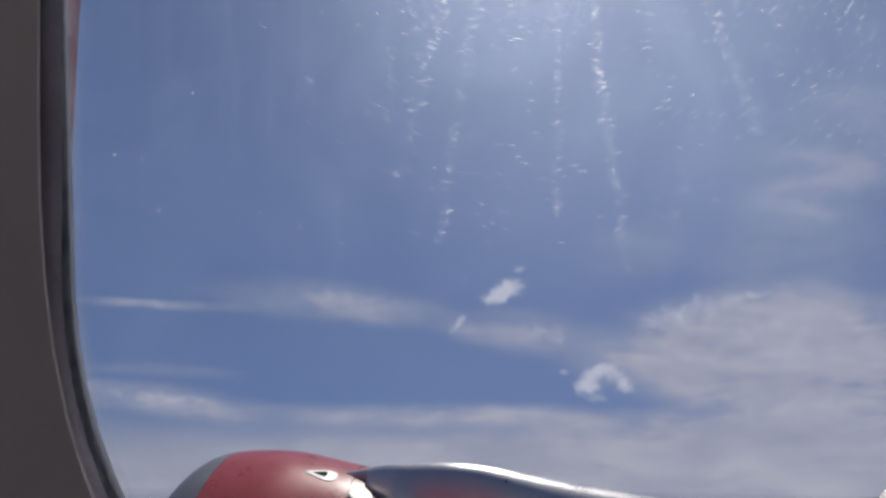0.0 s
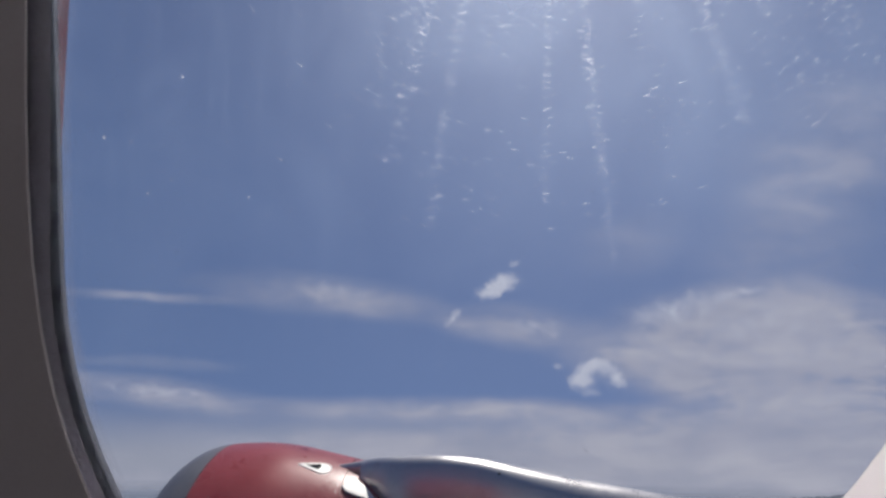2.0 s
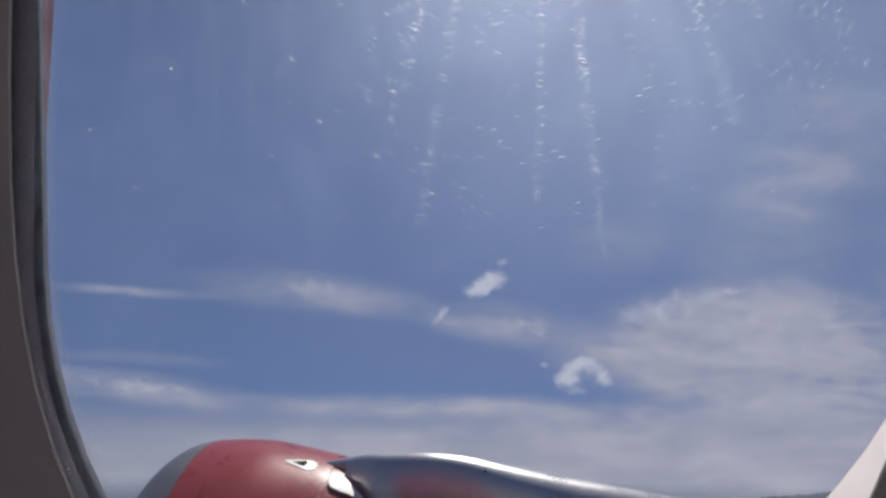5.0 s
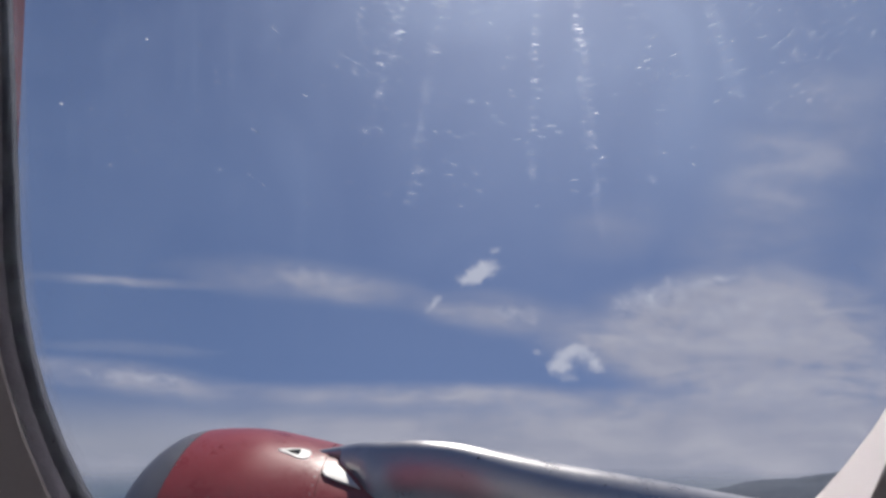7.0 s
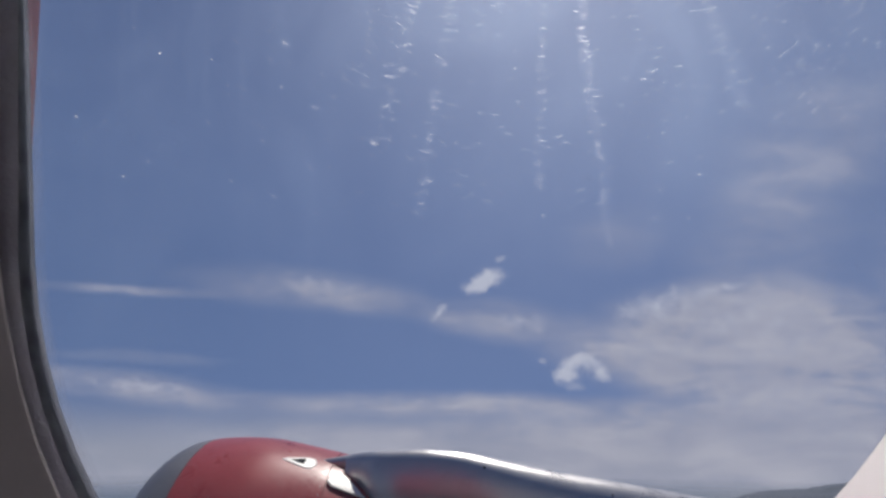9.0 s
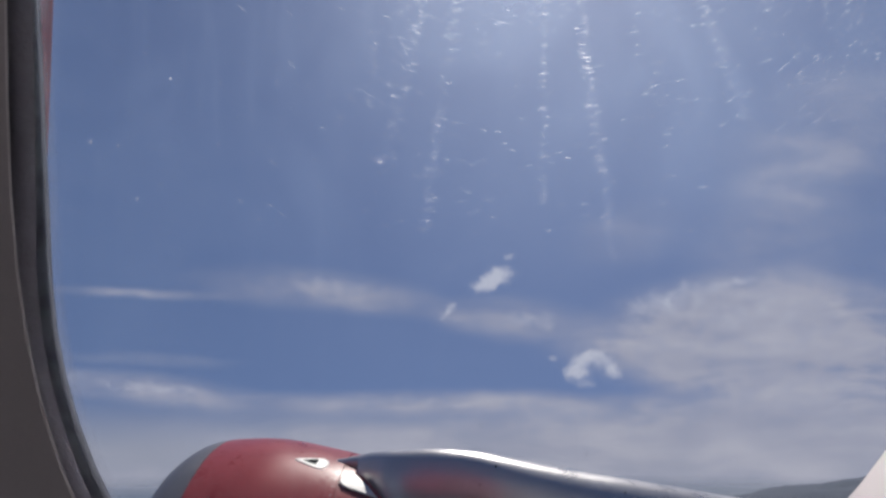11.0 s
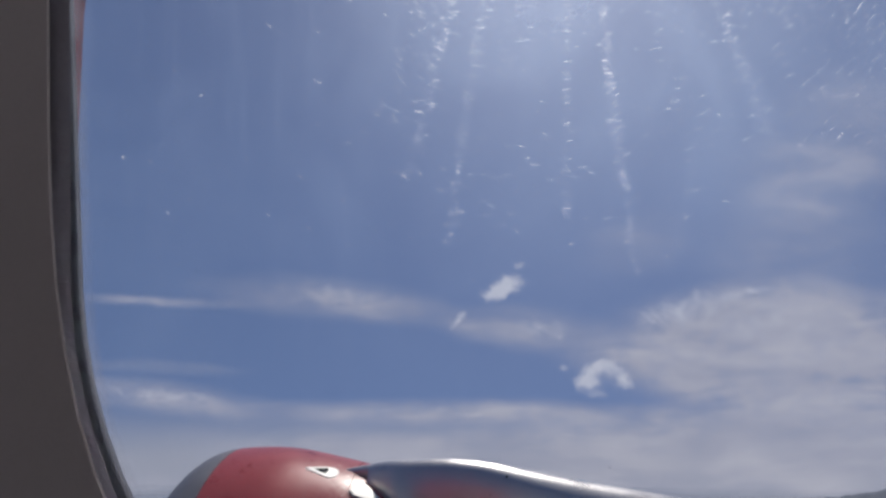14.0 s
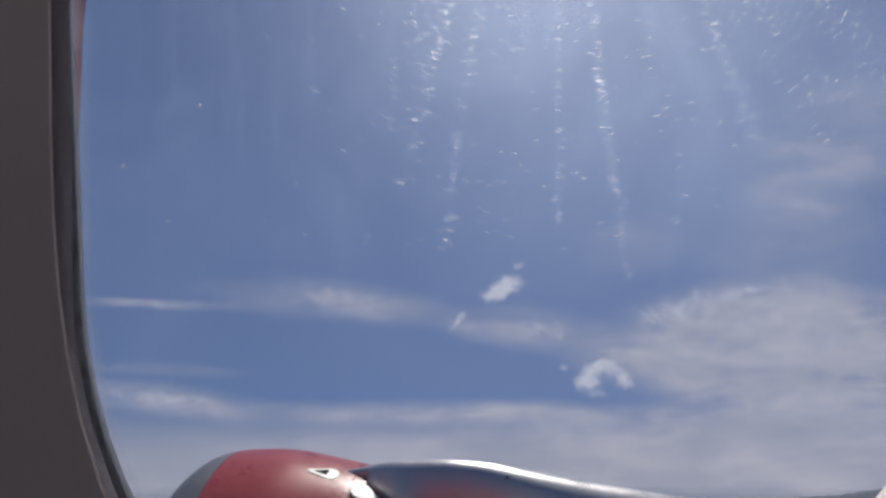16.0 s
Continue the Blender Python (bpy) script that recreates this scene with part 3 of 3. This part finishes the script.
def build_scratches(window):
    """Fine scratches that ring the sun's reflection, in runs down the pane; their glints are fixed pale dashes."""
    rnd = random.Random(4)
    y = 0.2045
    seen = (AIR @ TILT).inverted() @ REF
    eye, turn = seen.translation, seen.to_3x3()

    def on_pane(px, py):
        way = turn @ Vector(((px - 784) / F, (441 - py) / F, -1.0))
        return eye + way * ((y - eye.y) / way.y)

    # the sun's place, round which the glint dashes are laid
    hub = (972.0, -560.0)
    bm = bmesh.new()

    def dash(px, py, length, wide):
        dx, dy = px - hub[0], py - hub[1]
        r = math.hypot(dx, dy)
        tx, ty = -dy / r, dx / r
        lean = rnd.gauss(0, 0.12)
        tx, ty = tx - ty * lean, ty + tx * lean
        a, b = (px - tx * length / 2, py - ty * length / 2), (px + tx * length / 2, py + ty * length / 2)
        nx, ny = -ty * wide / 2, tx * wide / 2
        mid = ((a[0] + b[0]) / 2 + rnd.gauss(0, 0.5), (a[1] + b[1]) / 2)
        quad = [a, (mid[0] + nx, mid[1] + ny), b, (mid[0] - nx, mid[1] - ny)]
        bm.faces.new([bm.verts.new(on_pane(*q)) for q in quad])

    # runs: from (x, y) to (x, y), how many dashes, spread
    runs = [(976, -160, 972, 370, 66, 3), (1022, -160, 1095, 470, 66, 4), (1040, 60, 1068, 300, 30, 6), (800, -120, 690, 300, 80, 8),
            (842, -120, 762, 420, 70, 7), (1195, -140, 1330, 220, 80, 8), (905, -140, 885, 120, 40, 25), (740, -60, 660, 200, 40, 22),
            (1300, -140, 1480, 240, 70, 28), (1400, -100, 1560, 120, 50, 26), (1120, -140, 1190, 330, 30, 14)]
    for x0, y0, x1, y1, count, spread in runs:
        for _ in range(int(count * 2.6)):
            s = rnd.random() ** 1.35
            dash(x0 + (x1 - x0) * s + rnd.gauss(0, spread), y0 + (y1 - y0) * s, rnd.uniform(10, 22), rnd.uniform(0.34, 0.8) * (1.15 - 0.6 * s))
    for _ in range(1600):
        px, py = rnd.uniform(430, 1750), -200 + 620 * rnd.random() ** 2.1
        if rnd.random() < 1.15 - abs(px - 1050) / 800:
            dash(px, py, rnd.uniform(9, 24), rnd.uniform(0.22, 0.6))
    for _ in range(30):
        px, py = rnd.uniform(200, 1560), rnd.uniform(100, 860)
        dash(px, py, rnd.uniform(3, 7), rnd.uniform(0.9, 1.6))
    # faint glow along the runs, painted as thin pale strips
    trails = bmesh.new()
    for x0, y0, x1, y1, count, spread in runs[:6]:
        ends = []
        for k in range(13):
            s = k / 12
            px, py, wide = x0 + (x1 - x0) * s + rnd.gauss(0, 1.5), y0 + (y1 - y0) * s, (5 + spread) * (1.1 - 0.5 * s)
            ends.append([trails.verts.new(on_pane(px + d, py) + Vector((0, 0.0012, 0))) for d in (-wide, wide)])
        for (a, b), (c, d) in zip(ends, ends[1:]):
            trails.faces.new((a, b, d, c))
    for x, z, r in ((-0.1263, 0.040, 0.0006), (-0.1103, 0.0201, 0.0005), (-0.1165, 0.0385, 0.0004), (-0.098, 0.061, 0.0004)):
        bm.faces.new([bm.verts.new((x + r * math.cos(q), y - 0.0101, z + r * math.sin(q))) for q in [2 * math.pi * k / 9 for k in range(9)]])
    trail = part("glow_trails", trails, TRAIL, window, "faint glow painted along the scratch runs", smooth=False)
    trail.visible_shadow = False
    tagged(trail, kind="stuff")
    ob = part("scratches", bm, GLINT, window, "fine scratches with painted sun glints", smooth=False)
    ob.visible_shadow = False
    tagged(ob, kind="stuff")
    # dust grains that stand dark against the sky
    grains = bmesh.new()
    for _ in range(34):
        px, py = rnd.uniform(160, 1560), rnd.uniform(150, 870)
        c, r = on_pane(px, py), rnd.uniform(0.00010, 0.00024)
        grains.faces.new([grains.verts.new((c.x + r * math.cos(q) * rnd.uniform(0.6, 1.3), y - 0.0004, c.z + r * math.sin(q) * rnd.uniform(0.6, 1.6)))
                          for q in [2 * math.pi * k / 6 for k in range(6)]])
    for x, z, r in ((-0.1293, -0.071, 0.00036), (-0.1262, -0.0795, 0.0002)):
        grains.faces.new([grains.verts.new((x + r * math.cos(q), 0.1938, z + r * 1.3 * math.sin(q))) for q in [2 * math.pi * k / 8 for k in range(8)]])
    tagged(part("dust_grains", grains, DARK, window, "dark specks of dust", smooth=False), kind="stuff")


build_scratches(build_window(TILT, "window_1"))
PITCH = 0.53
for k in range(-4, 5):
    lining_panel(0.0, TILT @ pose(k * PITCH, 0, 0))
    if k:
        build_window(TILT @ pose(k * PITCH, 0, 0), "window_%d" % (k + 6 if k < 0 else k + 5))


# ---------------------------------------------------------------- the rest of the cabin, behind the camera
def box(x0, x1, y0, y1, z0, z1):
    bm = bmesh.new()
    bmesh.ops.create_cube(bm, size=1.0, matrix=Matrix.Translation(((x0 + x1) / 2, (y0 + y1) / 2, (z0 + z1) / 2)) @ Matrix.Diagonal((x1 - x0, y1 - y0, z1 - z0, 1)))
    return bm


def build_fuselage():
    """The outer skin: a barrel with window cut-outs in the belt."""
    hull = thing("fuselage", "red and grey painted aircraft fuselage skin with windows", "fuselage", "structure")
    end, cy, r = 4.5 * PITCH, -1.72, 1.98

    def arc(a0, a1, n, off=0.0):
        return [(cy + (r + off) * math.cos(radians(a)), (r + off) * math.sin(radians(a))) for a in span(a0, a1, n)]

    skins = [("belly_skin", -8.5, -171.5, RED, -6.0, -0.1), ("belly_fairing", -8.5, -171.5, FAIRING, -0.095, 6.0),
             ("crown_skin", 11.5, 168.5, RED, -6.0, -0.1), ("crown_skin", 11.5, 168.5, HULL, -0.095, 6.0)]
    for a0, a1 in ((-8.4, 11.4), (168.6, 188.4)):
        skins += [("side_skin", a0, a1, RED, -6.0, -end - 0.003), ("side_skin", a0, a1, HULL, end + 0.003, 6.0)]
    for name, a0, a1, mat, x0, x1 in skins:
        ring = arc(a0, a1, 48) + list(reversed(arc(a0, a1, 48, -0.012)))
        part(name, loft([[(x, y, z) for y, z in ring] for x in span(x0, x1, 4)], caps=(True, True)), mat, hull)
    n = 64
    for k in range(-4, 5):
        hole = stadium(0.02, 0.0, 0.212, 0.21, 0.14, 0.0, n)
        low, high = -0.2925, 0.3945
        rows = []
        for x, _, z in hole:
            dx, dz = x - 0.02, z - 0.05
            f = min((PITCH / 2 + (-0.02 if dx > 0 else 0.02)) / max(abs(dx), 1e-6), (high - 0.05 if dz > 0 else 0.05 - low) / max(abs(dz), 1e-6))
            rows.append((0.02 + dx * f, 0.05 + dz * f))
        skin = lambda z, off: cy + math.sqrt((r + off) ** 2 - z * z)
        rings = [[(x, skin(z, 0.0), z) for x, z in rows], [(x, skin(z, 0.0), z) for x, _, z in hole],
                 [(x, skin(z, -0.012), z) for x, _, z in hole], [(x, skin(z, -0.012), z) for x, z in rows]]
        ob = part("window_belt", loft(rings), RED if k < 1 else HULL, hull)
        ob.matrix_local = pose(k * PITCH, 0, 0)


def build_cabin():
    end, cy = 4.5 * PITCH, -1.72

    def arc(a0, a1, r, n=40):
        return [(cy + r * math.cos(radians(a)), r * math.sin(radians(a))) for a in span(a0, a1, n)]

    def vault(name, a0, a1, mat, label, category):
        ring = arc(a0, a1, 1.90) + list(reversed(arc(a0, a1, 1.87)))
        whole(name, loft([[(x, y, z) for y, z in ring] for x in (-end, end)], caps=(True, True)), mat, label, category, "structure")

    vault("ceiling", 18.8, 161.2, LINING, "plain pale vaulted cabin ceiling", "ceiling")
    vault("wall_starboard", -12.6, -36.2, LINING, "plain grey-beige lower cabin side wall", "wall")
    vault("wall_port", -167.4, -143.8, LINING, "plain grey-beige lower cabin side wall", "wall")
    whole("floor", box(-end, end, cy - 1.5, cy + 1.5, -1.15, -1.1), CARPET, "dark blue cabin carpet", "floor", "structure", smooth=False)
    for name, x in (("wall_forward", -end - 0.05), ("wall_aft", end)):
        disc = arc(0, 354, 1.95, 59)
        whole(name, loft([[(x + d, y, z) for y, z in disc] for d in (0.0, 0.045)], caps=(True, True)), LINING,
              "plain grey-beige cabin bulkhead", "wall", "structure", smooth=False)
    # an unseen lamp, added to brighten the lining round the window
    strip = thing("ceiling_light", "long white ceiling light strip, unseen, added to fill the cabin", "lamp")
    part("housing", box(-end + 0.1, end - 0.1, cy - 0.16, cy + 0.16, 1.81, 1.865), LINING, strip, smooth=False)
    part("diffuser", box(-end + 0.12, end - 0.12, cy - 0.14, cy + 0.14, 1.785, 1.809), LAMP, strip, smooth=False)
    for k in range(-4, 5):
        lining_panel(0.0, pose(0, 2 * cy, 0, 0, 0, 180) @ TILT @ pose(k * PITCH, 0, 0))


build_fuselage()
build_cabin()
